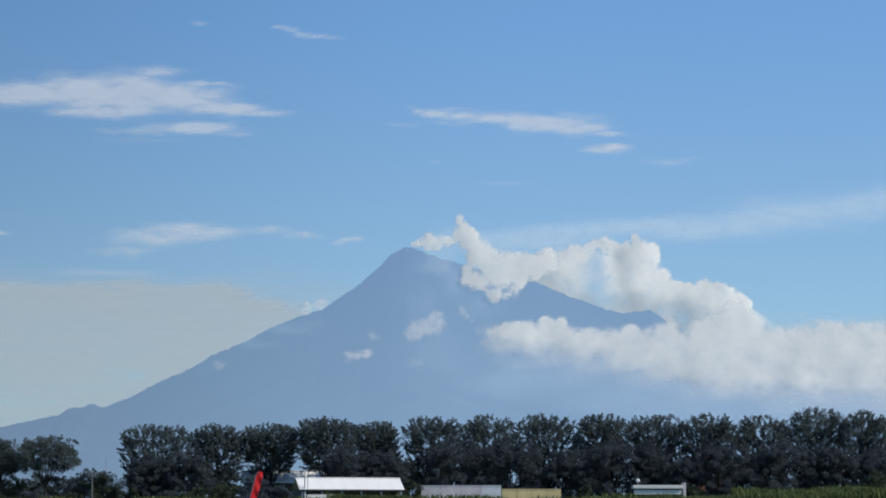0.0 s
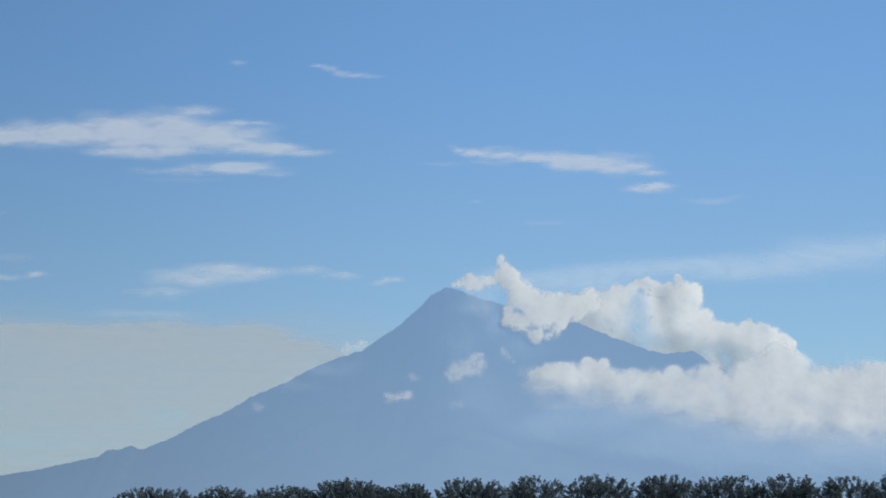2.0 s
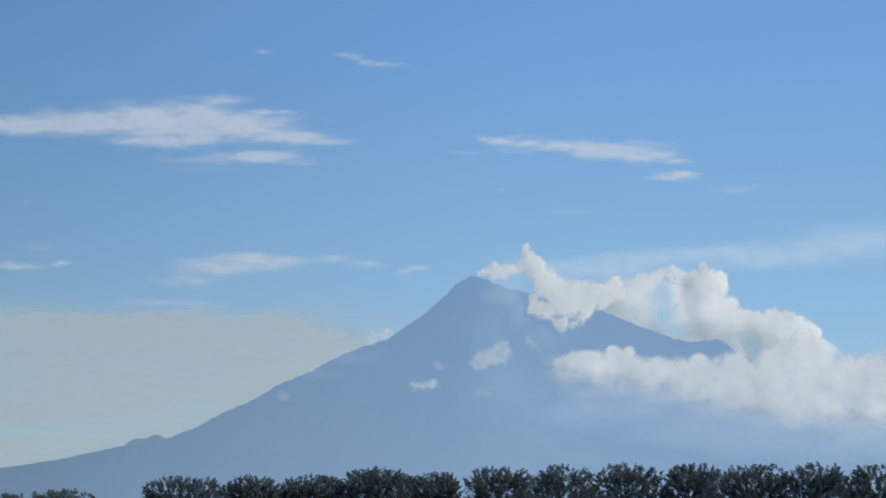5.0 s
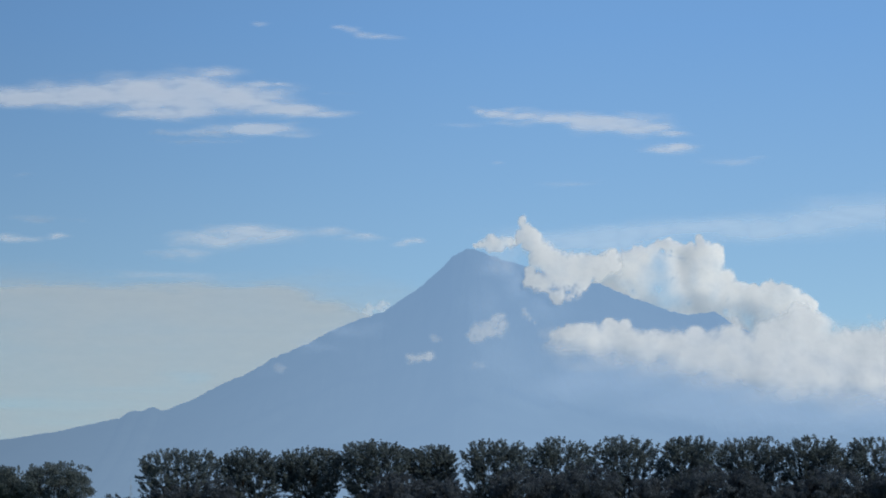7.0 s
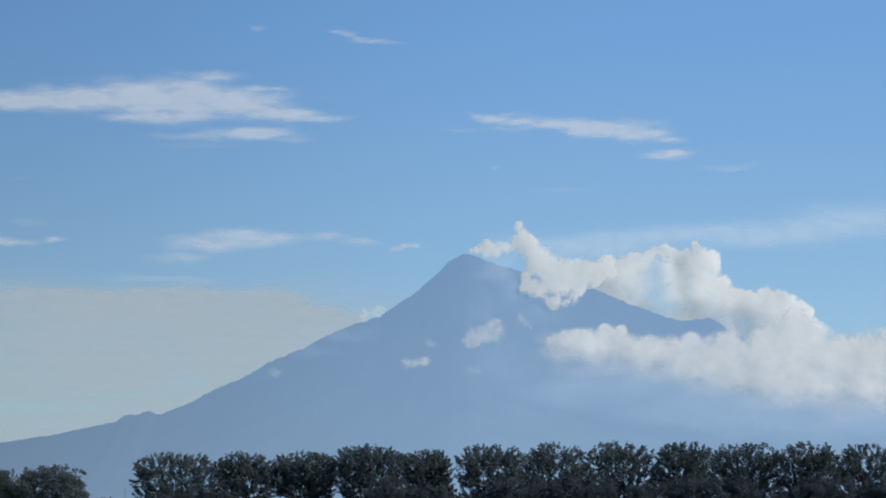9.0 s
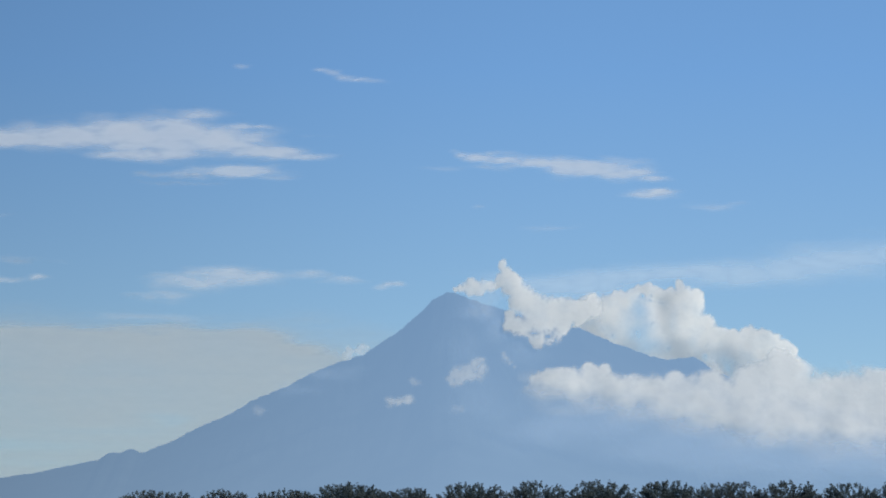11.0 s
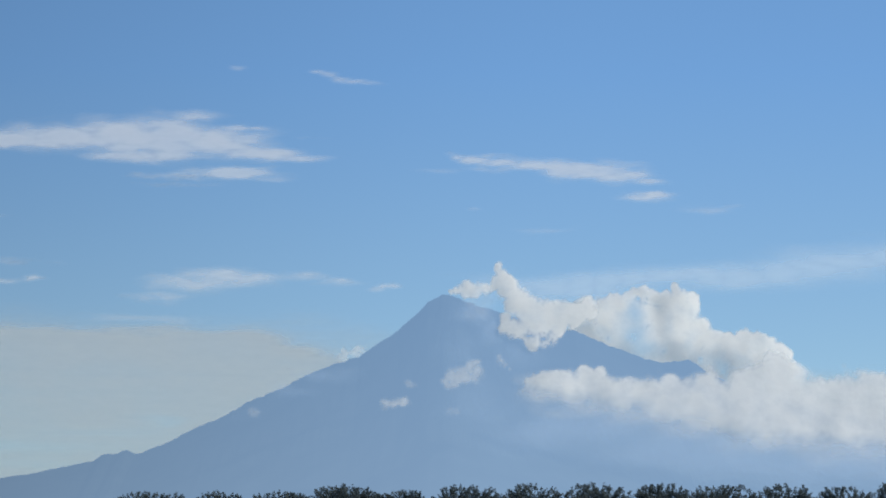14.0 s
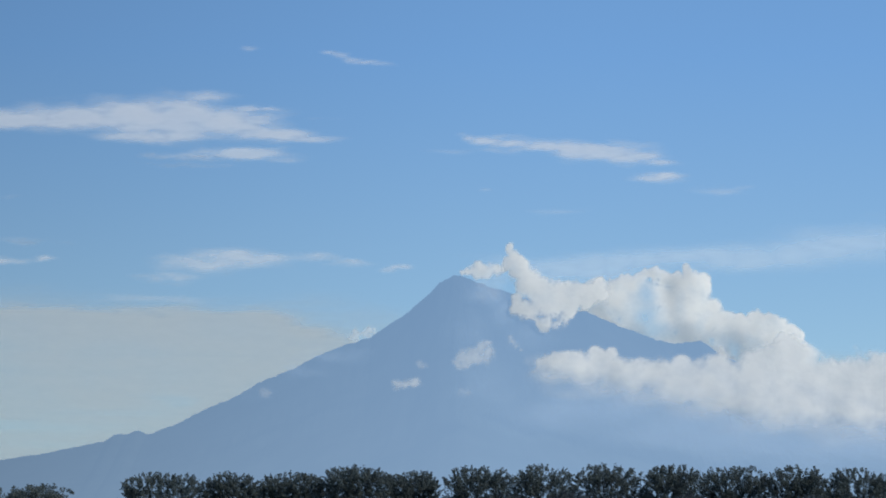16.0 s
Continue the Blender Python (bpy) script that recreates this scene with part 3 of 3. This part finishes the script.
def tree(name, label, x, y, h, w, seed, foliage, count=15000, clumps=180, clear=0.3, size=0.10, group="", limbs=7, holes=0.42, flare=0.35, depth=0.8, vase=False):
    """A tree with a forked trunk, fanning limbs and a flat-topped ragged crown; clear: share of its height below the crown; vase: the crown spreads towards a flat top."""
    rng = random.Random(seed)
    root = thing(name, label, "tree", (x, y, 0), group)
    fork = h * clear * rng.uniform(0.6, 0.85)
    lean = rng.uniform(-0.2, 0.2)
    part("trunk", tube([(0, 0, -0.2), (lean * 0.3, 0, fork * 0.5), (lean, 0, fork), (lean * 1.4, 0.1, h * 0.55)], [0.03 * h, 0.023 * h, 0.02 * h, 0.007 * h], 9), mat_bark, root)
    base, span = h * clear, h * (1 - clear)
    centres, radii = [], []
    off = Vector((seed * 7.7, seed * 3.1, 0.0))
    for _ in range(clumps * 3):
        if len(centres) >= clumps:
            break
        c = rng.random() ** 0.8
        a, b = rng.uniform(-1, 1), rng.uniform(-1, 1)
        if a * a + b * b * 0.6 > 1.05:
            continue
        wide = 0.76 + 0.24 * min(1.0, c * 1.7) if vase else (1 - flare) + flare * math.sin(math.pi * min(1.0, 0.12 + c * 0.62))
        dome = 1.0 - (0.05 * a * a + 0.13 * a ** 6 if vase else (0.16 if clear < 0.5 else 0.45) * a * a) - 0.1 * b * b
        p = Vector((a * w * 0.5 * wide, b * w * 0.5 * wide * depth, base + span * c * dome * (0.93 if vase else 0.96)))
        if 0.5 + 0.5 * noise.noise(p * 1.05 + off) < holes * (1.15 - 0.5 * c):
            continue
        centres.append(p)
        radii.append(rng.uniform(0.020, 0.036) * h if vase else rng.uniform(0.042, 0.08) * h)
        if vase:    # a spray that points up and outwards, thinning to its tip
            out = (Vector((a * 0.9, b * 0.9, 0.35 + 0.5 * c)) + Vector([rng.uniform(-0.5, 0.5) for _ in range(3)])).normalized() * h
            for reach, size_ in ((0.028, 0.019), (0.050, 0.013), (0.068, 0.008)):
                centres.append(p + out * reach)
                radii.append(size_ * h)
    # sprigs that stick out of the crown
    for _ in range(26):
        a = rng.uniform(-1, 1)
        p = Vector((a * w * 0.5, rng.uniform(-0.4, 0.4) * w * depth, base + span * (1.0 - 0.05 * a * a - 0.13 * a ** 6 if vase else 1.0 - 0.16 * a * a) * rng.uniform(0.93, 1.0)))
        centres.append(p)
        radii.append(rng.uniform(0.014, 0.026) * h)
        centres.append(p + Vector((rng.uniform(-0.12, 0.12), 0, rng.uniform(0.08, 0.22))) * h * 0.12)
        radii.append(rng.uniform(0.009, 0.016) * h)
    for k in range(limbs):
        f = (k + 0.5) / limbs * 2 - 1
        tip = Vector((f * w * 0.42, rng.uniform(-0.3, 0.3) * w, base + span * rng.uniform(0.6, 0.9)))
        mid = Vector((f * w * 0.26, tip.y * 0.5, base + span * rng.uniform(0.15, 0.3)))
        limb = part("limb", tube([(lean * 0.9, 0, fork * 0.9), mid, tip], [0.011 * h, 0.006 * h, 0.002 * h], 6), mat_bark, root)
        for _ in range(3):
            c = min(rng.sample(centres, 8), key=lambda q: (q - tip).length)
            part("branch", tube([mid.lerp(tip, rng.uniform(0.1, 0.6)), (mid + c) / 2 + Vector((0, 0, 0.15)), c], [0.004 * h, 0.0025 * h, 0.001 * h], 5), mat_bark, limb)
    part("crown", leaves(np.array([tuple(c) for c in centres]), np.array(radii), count, size, seed), foliage, root)
    return root


def stand(u, v, d):
    """Ground place and height of a thing whose top lies in that direction of the reference view."""
    p = at(u - 784, 441 - v, d)
    return p.x, p.y, p.z


# the row: left edge, right edge, top
ROW = [(250, 390, 796), (389, 494, 796), (494, 604, 794), (604, 724, 782), (722, 806, 789), (818, 938, 780), (940, 1046, 777), (1048, 1174, 774),
       (1175, 1270, 772), (1270, 1390, 774), (1388, 1490, 774), (1494, 1604, 777), (1604, 1708, 760), (1706, 1806, 768), (1800, 1910, 770)]
for i, (l, r, top) in enumerate(ROW):
    x, y, h = stand((l + r) / 2, top, 250 + (i * 37 % 5) * 0.6)
    w = (r - l) * 250 / FOCAL
    tree("shade_tree", "tall leafy shade tree with an open forked crown in a row", x, y, h + 0.02, w * 0.99, 48 if i == 9 else 11 + i, mat_leaf, clear=0.46 if i in (2, 3) else 0.3, group="row of shade trees", holes=(0.22, 0.31, 0.27)[i % 3], count=32000, size=0.088, clumps=2000, vase=True)
LEFT_TREES = [(-32, 42, 838), (28, 163, 829)]
for i, (l, r, top) in enumerate(LEFT_TREES):
    x, y, h = stand((l + r) / 2, top, 250)
    tree("umbrella_tree", "round-crowned tree standing apart over low bushes", x, y, h + 0.5, (r - l) * 250 / FOCAL, 60 + i, mat_leaf, clear=0.56, holes=0.05, flare=0.6, count=22000, size=0.085, clumps=260)
UNDER = [(872, 985, 826), (985, 1095, 822), (1195, 1305, 825), (1290, 1345, 832), (1415, 1530, 826), (655, 750, 836), (745, 830, 846), (1110, 1205, 842),
         (340, 430, 848), (1535, 1640, 830), (1640, 1740, 835), (1750, 1850, 836), (265, 340, 862), (1340, 1420, 852)]
for i, (l, r, top) in enumerate(UNDER):
    x, y, h = stand((l + r) / 2, top, 246)
    tree("mango_tree", "dense dark green rounded tree before the shade row", x, y, h, (r - l) * 246 / FOCAL * 1.1, 90 + i, mat_dense, clear=0.06, holes=0.05, flare=0.4, clumps=190, count=20000, size=0.10, group="dense trees under the row", limbs=5)

for i in range(30):
    u = 290 + i * 55 + (i * 29 % 17)
    if 470 < u < 690:
        continue
    x, y, h = stand(u, 848 + (i * 13 % 22) + (14 if u < 620 else 0), 257)
    tree("hedge_tree", "dense dark low tree filling in behind the shade row", x, y, h, 3.1, 300 + i, mat_dense, clear=0.06, holes=0.05, flare=0.3, clumps=110, count=6500, size=0.10, group="hedge behind the row", limbs=4)

# the far low trees seen through the gap in the row
for i, (l, r, top) in enumerate([(178, 224, 874), (210, 250, 880), (150, 190, 892), (118, 160, 898), (80, 125, 902), (50, 90, 896), (10, 55, 898), (-30, 15, 900)]):
    x, y, h = stand((l + r) / 2, top, 300)
    tree("distant_tree", "low haze-blue tree far out in the fields", x, y, h, (r - l) * 300 / FOCAL * 1.2, 130 + i, mat_far, clear=0.12, holes=0.05, flare=0.5, count=6000, size=0.11, limbs=4, group="distant trees")


# ---- bushes and crops ----
def bush(label, x, y, h, w, seed, foliage, count=3600, size=0.11):
    rng = random.Random(seed)
    root = thing("bush", label, "bush", (x, y, 0), "bushes")
    centres, radii = [], []
    for _ in range(60):
        a, b, c = rng.uniform(-1, 1), rng.uniform(-1, 1), rng.random()
        if a * a + b * b > 1:
            continue
        centres.append((a * w * 0.45, b * w * 0.4, h * (0.12 + 0.78 * c * (1 - 0.35 * a * a))))
        radii.append(rng.uniform(0.07, 0.13) * h)
    for k in range(5):
        c = rng.choice(centres)
        part("stem", tube([(c[0] * 0.2, c[1] * 0.2, -0.1), (c[0] * 0.6, c[1] * 0.6, c[2] * 0.6), c], [0.04, 0.03, 0.012], 5), mat_bark, root)
    part("foliage", leaves(np.array(centres), np.array(radii), count, size, seed), foliage, root)
    return root


for i, (x, y, h, w) in enumerate([(-12.3, 243.2, 3.95, 3.3), (-17.2, 238, 3.0, 3.6), (-14.9, 246, 3.9, 3.4), (-31.0, 252, 4.3, 4.6), (-33.8, 254, 4.6, 4.6), (-36.6, 252, 4.4, 4.6), (-39.4, 254, 4.5, 4.6), (-42.2, 252, 4.4, 4.6), (-45, 254, 4.5, 4.6), (-22.0, 252, 4.4, 4.2), (-24.6, 254, 4.6, 4.2), (-28.2, 253, 4.5, 4.6), (-20.5, 243, 2.6, 3.2), (-24.0, 244, 2.9, 3.4), (-29.5, 244, 2.5, 3.4),
                                  (-33.0, 243, 3.0, 3.6), (-36.5, 244, 2.6, 3.4), (-26.7, 246, 3.2, 3.2), (-9.6, 236, 2.9, 2.2), (2.4, 243, 3.6, 3.4),
                                  (18.5, 238, 2.9, 3.0), (21.0, 240, 2.7, 2.6), (28.5, 244, 3.3, 3.4), (44.3, 232, 4.3, 3.2), (37.0, 243, 3.2, 3.4), (40.5, 243, 3.0, 3.4)]):
    bush("leafy green bush at the edge of the field", x, y, h, w, 200 + i, mat_bush if i % 3 else mat_dense)


def blades(name, label, x0, x1, y0, y1, height, count, seed, foliage):
    """A stand of tall arching blades, one object."""
    rng = np.random.RandomState(seed)
    x, y = rng.uniform(x0, x1, count), rng.uniform(y0, y1, count)
    h = height * (0.72 + 0.28 * rng.rand(count)) * (0.85 + 0.22 * fractal(x / 4, y / 6, 3, 1))
    turn_ = rng.uniform(0, 2 * np.pi, count)
    bend = h * rng.uniform(0.1, 0.35, count)
    wd = 0.05 + 0.04 * rng.rand(count)
    dx, dy = np.cos(turn_), np.sin(turn_)
    pts = []
    for f, g, ww in ((0.0, 0.0, 0.6), (0.55, 0.18, 1.0), (0.9, 0.6, 0.8), (1.0, 1.0, 0.1)):
        for sgn in (-1, 1):
            pts.append(np.stack([x + dx * bend * g - dy * wd * ww * sgn, y + dy * bend * g + dx * wd * ww * sgn, h * f], -1))
    v = np.stack(pts, 1).reshape(-1, 3)
    k = np.arange(count)[:, None] * 8
    f = np.concatenate([k + np.array([[0, 1, 3, 2]]), k + np.array([[2, 3, 5, 4]]), k + np.array([[4, 5, 7, 6]])])
    return tagged(part(name, (v.tolist(), [], f.tolist()), foliage), label, "crop", kind="stuff")


blades("sugarcane", "stand of tall bright green sugarcane", 31.0, 48.0, 216.0, 232.0, 2.75, 7000, 5, mat_crop)
blades("tall_grass", "strip of rough green grass before the stall", 17.5, 31.0, 214.0, 232.0, 1.95, 4500, 8, mat_crop)
blades("tall_grass", "rank green grass growing along the long shed", -5.2, 1.8, 234.6, 236.6, 2.2, 1600, 9, mat_crop)
blades("tall_grass", "strip of tall green grass before the sheds", -45.0, 17.5, 212.0, 231.0, 1.66, 12000, 6, mat_crop)

# ---- sheds, walls and poles at the edge of the field ----
def roof_slab(bm, x0, x1, y0, z0, y1, z1, thick):
    """A sloping sheet from the eave (y0, z0) to the ridge (y1, z1)."""
    v = [bm.verts.new(p) for p in ((x0, y0, z0), (x1, y0, z0), (x1, y1, z1), (x0, y1, z1), (x0, y0, z0 + thick), (x1, y0, z0 + thick), (x1, y1, z1 + thick), (x0, y1, z1 + thick))]
    for f in ((3, 2, 1, 0), (4, 5, 6, 7), (0, 1, 5, 4), (1, 2, 6, 5), (2, 3, 7, 6), (3, 0, 4, 7)):
        bm.faces.new([v[k] for k in f])
    return bm


def shed(label, place, length, deep, eave, ridge, yaw, roof_mat, wall_mat, posts=5, front_wall=None):
    root = thing("shed", label, "shed", place)
    root.rotation_euler.z = radians(yaw)
    n = int(length / 1.0)
    for side in (-1, 1):
        for k in range(n):
            a, b = -length / 2 + k * length / n, -length / 2 + (k + 1) * length / n
            sheet = part("roof_sheet", roof_slab(bmesh.new(), a + 0.003, b - 0.003, side * deep / 2, eave + (k % 2) * 0.004, side * 0.02, ridge + (k % 2) * 0.004, 0.04), roof_mat, root)
    part("ridge_cap", box(bmesh.new(), -length / 2, length / 2, -0.14, 0.14, ridge + 0.02, ridge + 0.09, 0.02), roof_mat, root)
    part("fascia", box(bmesh.new(), -length / 2, length / 2, -deep / 2 - 0.03, -deep / 2, eave - 0.14, eave - 0.005, 0.01), mat_dark, root)
    part("back_wall", box(bmesh.new(), -length / 2 + 0.3, length / 2 - 0.3, deep / 2 - 0.4, deep / 2 - 0.25, 0, eave - 0.02, 0.01), wall_mat, root)
    for sx in (-1, 1):
        part("end_wall", box(bmesh.new(), sx * (length / 2 - 0.45) - 0.07, sx * (length / 2 - 0.45) + 0.07, -deep / 2 + 0.5, deep / 2 - 0.41, 0, eave - 0.02, 0.01), wall_mat, root)
    for k in range(posts):
        x = -length / 2 + 0.3 + k * (length - 0.6) / (posts - 1)
        part("post", box(bmesh.new(), x - 0.06, x + 0.06, -deep / 2 + 0.15, -deep / 2 + 0.27, 0, eave - 0.02, 0.01), mat_steel, root)
    if front_wall:
        part("counter", box(bmesh.new(), front_wall[0], front_wall[1], -deep / 2 - 0.5, -deep / 2 - 0.4, 0, front_wall[2], 0.01), mat_white, root)
    return root


shed("long low shed with a clean white sheet roof", (-3.6, 241.5, 0), 9.9, 4.6, 2.42, 3.5, 11, mat_white, mat_concrete, 6, (-4.3, -1.0, 1.95))
shed("older shed with a white roof behind the trees", (-10.1, 254.5, 0), 8.0, 4.0, 3.25, 4.4, 6, mat_white, mat_grey, 5)
shed("low house with a brown tile roof under the trees", (-2.9, 257.5, 0), 6.2, 4.4, 3.7, 4.65, 2, mat_tile, mat_grey, 4)
shed("small house with a terracotta roof under the trees", (31.8, 262.0, 0), 5.6, 4.4, 2.6, 3.5, -3, mat_tile, mat_grey, 4)


def wall_row(name, label, x0, x1, y, top, mats, kind_cat):
    root = thing(name, label, kind_cat, ((x0 + x1) / 2, y, 0))
    n = len(mats)
    for k, m in enumerate(mats):
        a, b = (x0 - x1) / 2 + (x1 - x0) * k / n, (x0 - x1) / 2 + (x1 - x0) * (k + 1) / n
        panel = part("panel", box(bmesh.new(), a + 0.012, b - 0.012, -0.07, 0.07, 0, top - 0.06, 0.012), m, root)
        part("coping", box(bmesh.new(), a, b, -0.1, 0.1, top - 0.058, top + 0.01 * (k % 2), 0.012), m, root)
    return root


mat_lilac = material("weathered_lilac_plaster", (0.57, 0.51, 0.53), rough=0.9, spread=0.25, scale=0.8, fine=9)
mat_pale = material("pale_blue_grey_plaster", (0.62, 0.62, 0.66), rough=0.9, spread=0.2, scale=0.8, fine=9)
wall_row("field_wall", "weathered grey and lilac plastered wall beside the field", 3.25, 10.75, 242.0, 2.86, [mat_grey, mat_lilac, mat_lilac, mat_pale], "wall")
wall_row("tarpaulin_fence", "long tan tarpaulin fence beside the plastered wall", 10.8, 16.35, 242.0, 2.53, [mat_tan] * 4, "fence")

stall = thing("stall", "low white roadside stall with a dark opening", "stall", (24.86, 236.0, 0))
part("roof", box(bmesh.new(), -2.35, 2.2, -0.9, 0.9, 2.47, 2.79, 0.03), mat_white, stall)
part("front_panel", box(bmesh.new(), -2.25, 2.1, -0.75, -0.65, 1.94, 2.35, 0.02), mat_white, stall)
part("back_panel", box(bmesh.new(), -2.25, 2.1, 0.65, 0.75, 0, 2.46, 0.02), mat_dark, stall)
for x in (-2.2, -0.75, 0.7, 2.0):
    part("post", box(bmesh.new(), x - 0.05, x + 0.05, -0.64, -0.54, 0, 2.46, 0.01), mat_dark, stall)
part("end_panel", box(bmesh.new(), 2.22, 2.5, -0.8, 0.6, 0, 3.0, 0.02), mat_grey, stall, "beige end panel")
dish = thing("satellite_dish", "small white satellite dish on a thin pole", "dish", (23.2, 238.0, 0))
part("pole", tube([(0, 0, -0.1), (0, 0, 3.1)], [0.03, 0.03], 6), mat_steel, dish)
db = bmesh.new()
bmesh.ops.create_uvsphere(db, u_segments=14, v_segments=8, radius=0.19, matrix=pose(0, -0.1, 3.25) @ Matrix.Diagonal((1, 0.35, 1, 1)))
part("reflector", db, mat_white, dish)

flag = thing("feather_banner", "leaning red feather banner on a bent pole", "banner", (-12.95, 236.0, 0))
curve = [(0.0, 0.0), (0.28, 1.0), (0.55, 1.9), (0.8, 2.8), (1.02, 3.6), (1.2, 3.98), (1.45, 4.08)]
part("pole", tube([(x, 0, z) for x, z in curve], [0.035, 0.033, 0.03, 0.026, 0.02, 0.015, 0.01], 6), mat_steel, flag)
fv, ff = [], []
for k in range(25):
    z = 0.9 + 3.15 * k / 24
    xa = np.interp(z, [c[1] for c in curve], [c[0] for c in curve])
    wide = 0.62 if k < 22 else 0.62 - 0.1 * (k - 21)
    for m_ in range(5):
        g = m_ / 4
        fv.append((float(xa) + wide * g, 0.05 * math.sin(k * 0.7 + g * 4) * g, z - 0.12 * g))
for k in range(24):
    for m_ in range(4):
        a = k * 5 + m_
        ff.append((a, a + 1, a + 6, a + 5))
cloth = part("cloth", (fv, [], ff), mat_red, flag, "red polyester cloth")
cloth.modifiers.new("thickness", "SOLIDIFY").thickness = 0.01


def pole(label, x, y, h, r, mat, arm=0.0):
    root = thing("pole", label, "pole", (x, y, 0))
    part("shaft", tube([(0, 0, -0.3), (0, 0, h * 0.5), (0.02, 0, h)], [r, r * 0.85, r * 0.7], 8), mat, root)
    if arm:
        part("crossarm", box(bmesh.new(), -arm, arm, -0.05, 0.05, h - 0.35, h - 0.25, 0.01), mat, root)
    return root


pole("grey concrete utility pole among the bushes", -27.25, 240.0, 4.1, 0.07, mat_concrete, 0.4)
pole("white pipe standing before the long shed", -7.5, 238.6, 4.2, 0.11, mat_white)
pole("thin dark pole before the long shed", -7.25, 238.2, 4.1, 0.035, mat_dark)

# the slender lattice mast behind the gap in the row
mast = thing("lattice_mast", "slender steel lattice mast behind the trees", "mast", (-31.5, 300.0, 0))
for k in range(3):
    w_ = 2 * math.pi * k / 3
    part("leg", tube([(0.2 * math.cos(w_), 0.2 * math.sin(w_), 0), (0.1 * math.cos(w_), 0.1 * math.sin(w_), 6.6)], [0.016, 0.012], 5), mat_steel, mast)
for k in range(12):
    z, r_ = 0.4 + k * 0.5, 0.2 - 0.1 * (0.4 + k * 0.5) / 6.6
    for q in range(3):
        a, b = 2 * math.pi * q / 3, 2 * math.pi * (q + 1) / 3
        part("brace", tube([(r_ * math.cos(a), r_ * math.sin(a), z), (r_ * math.cos(b), r_ * math.sin(b), z + 0.47)], [0.007, 0.007], 4), mat_steel, mast)
part("antenna", tube([(0, 0, 6.3), (0, 0, 7.4)], [0.02, 0.012], 6), mat_steel, mast)
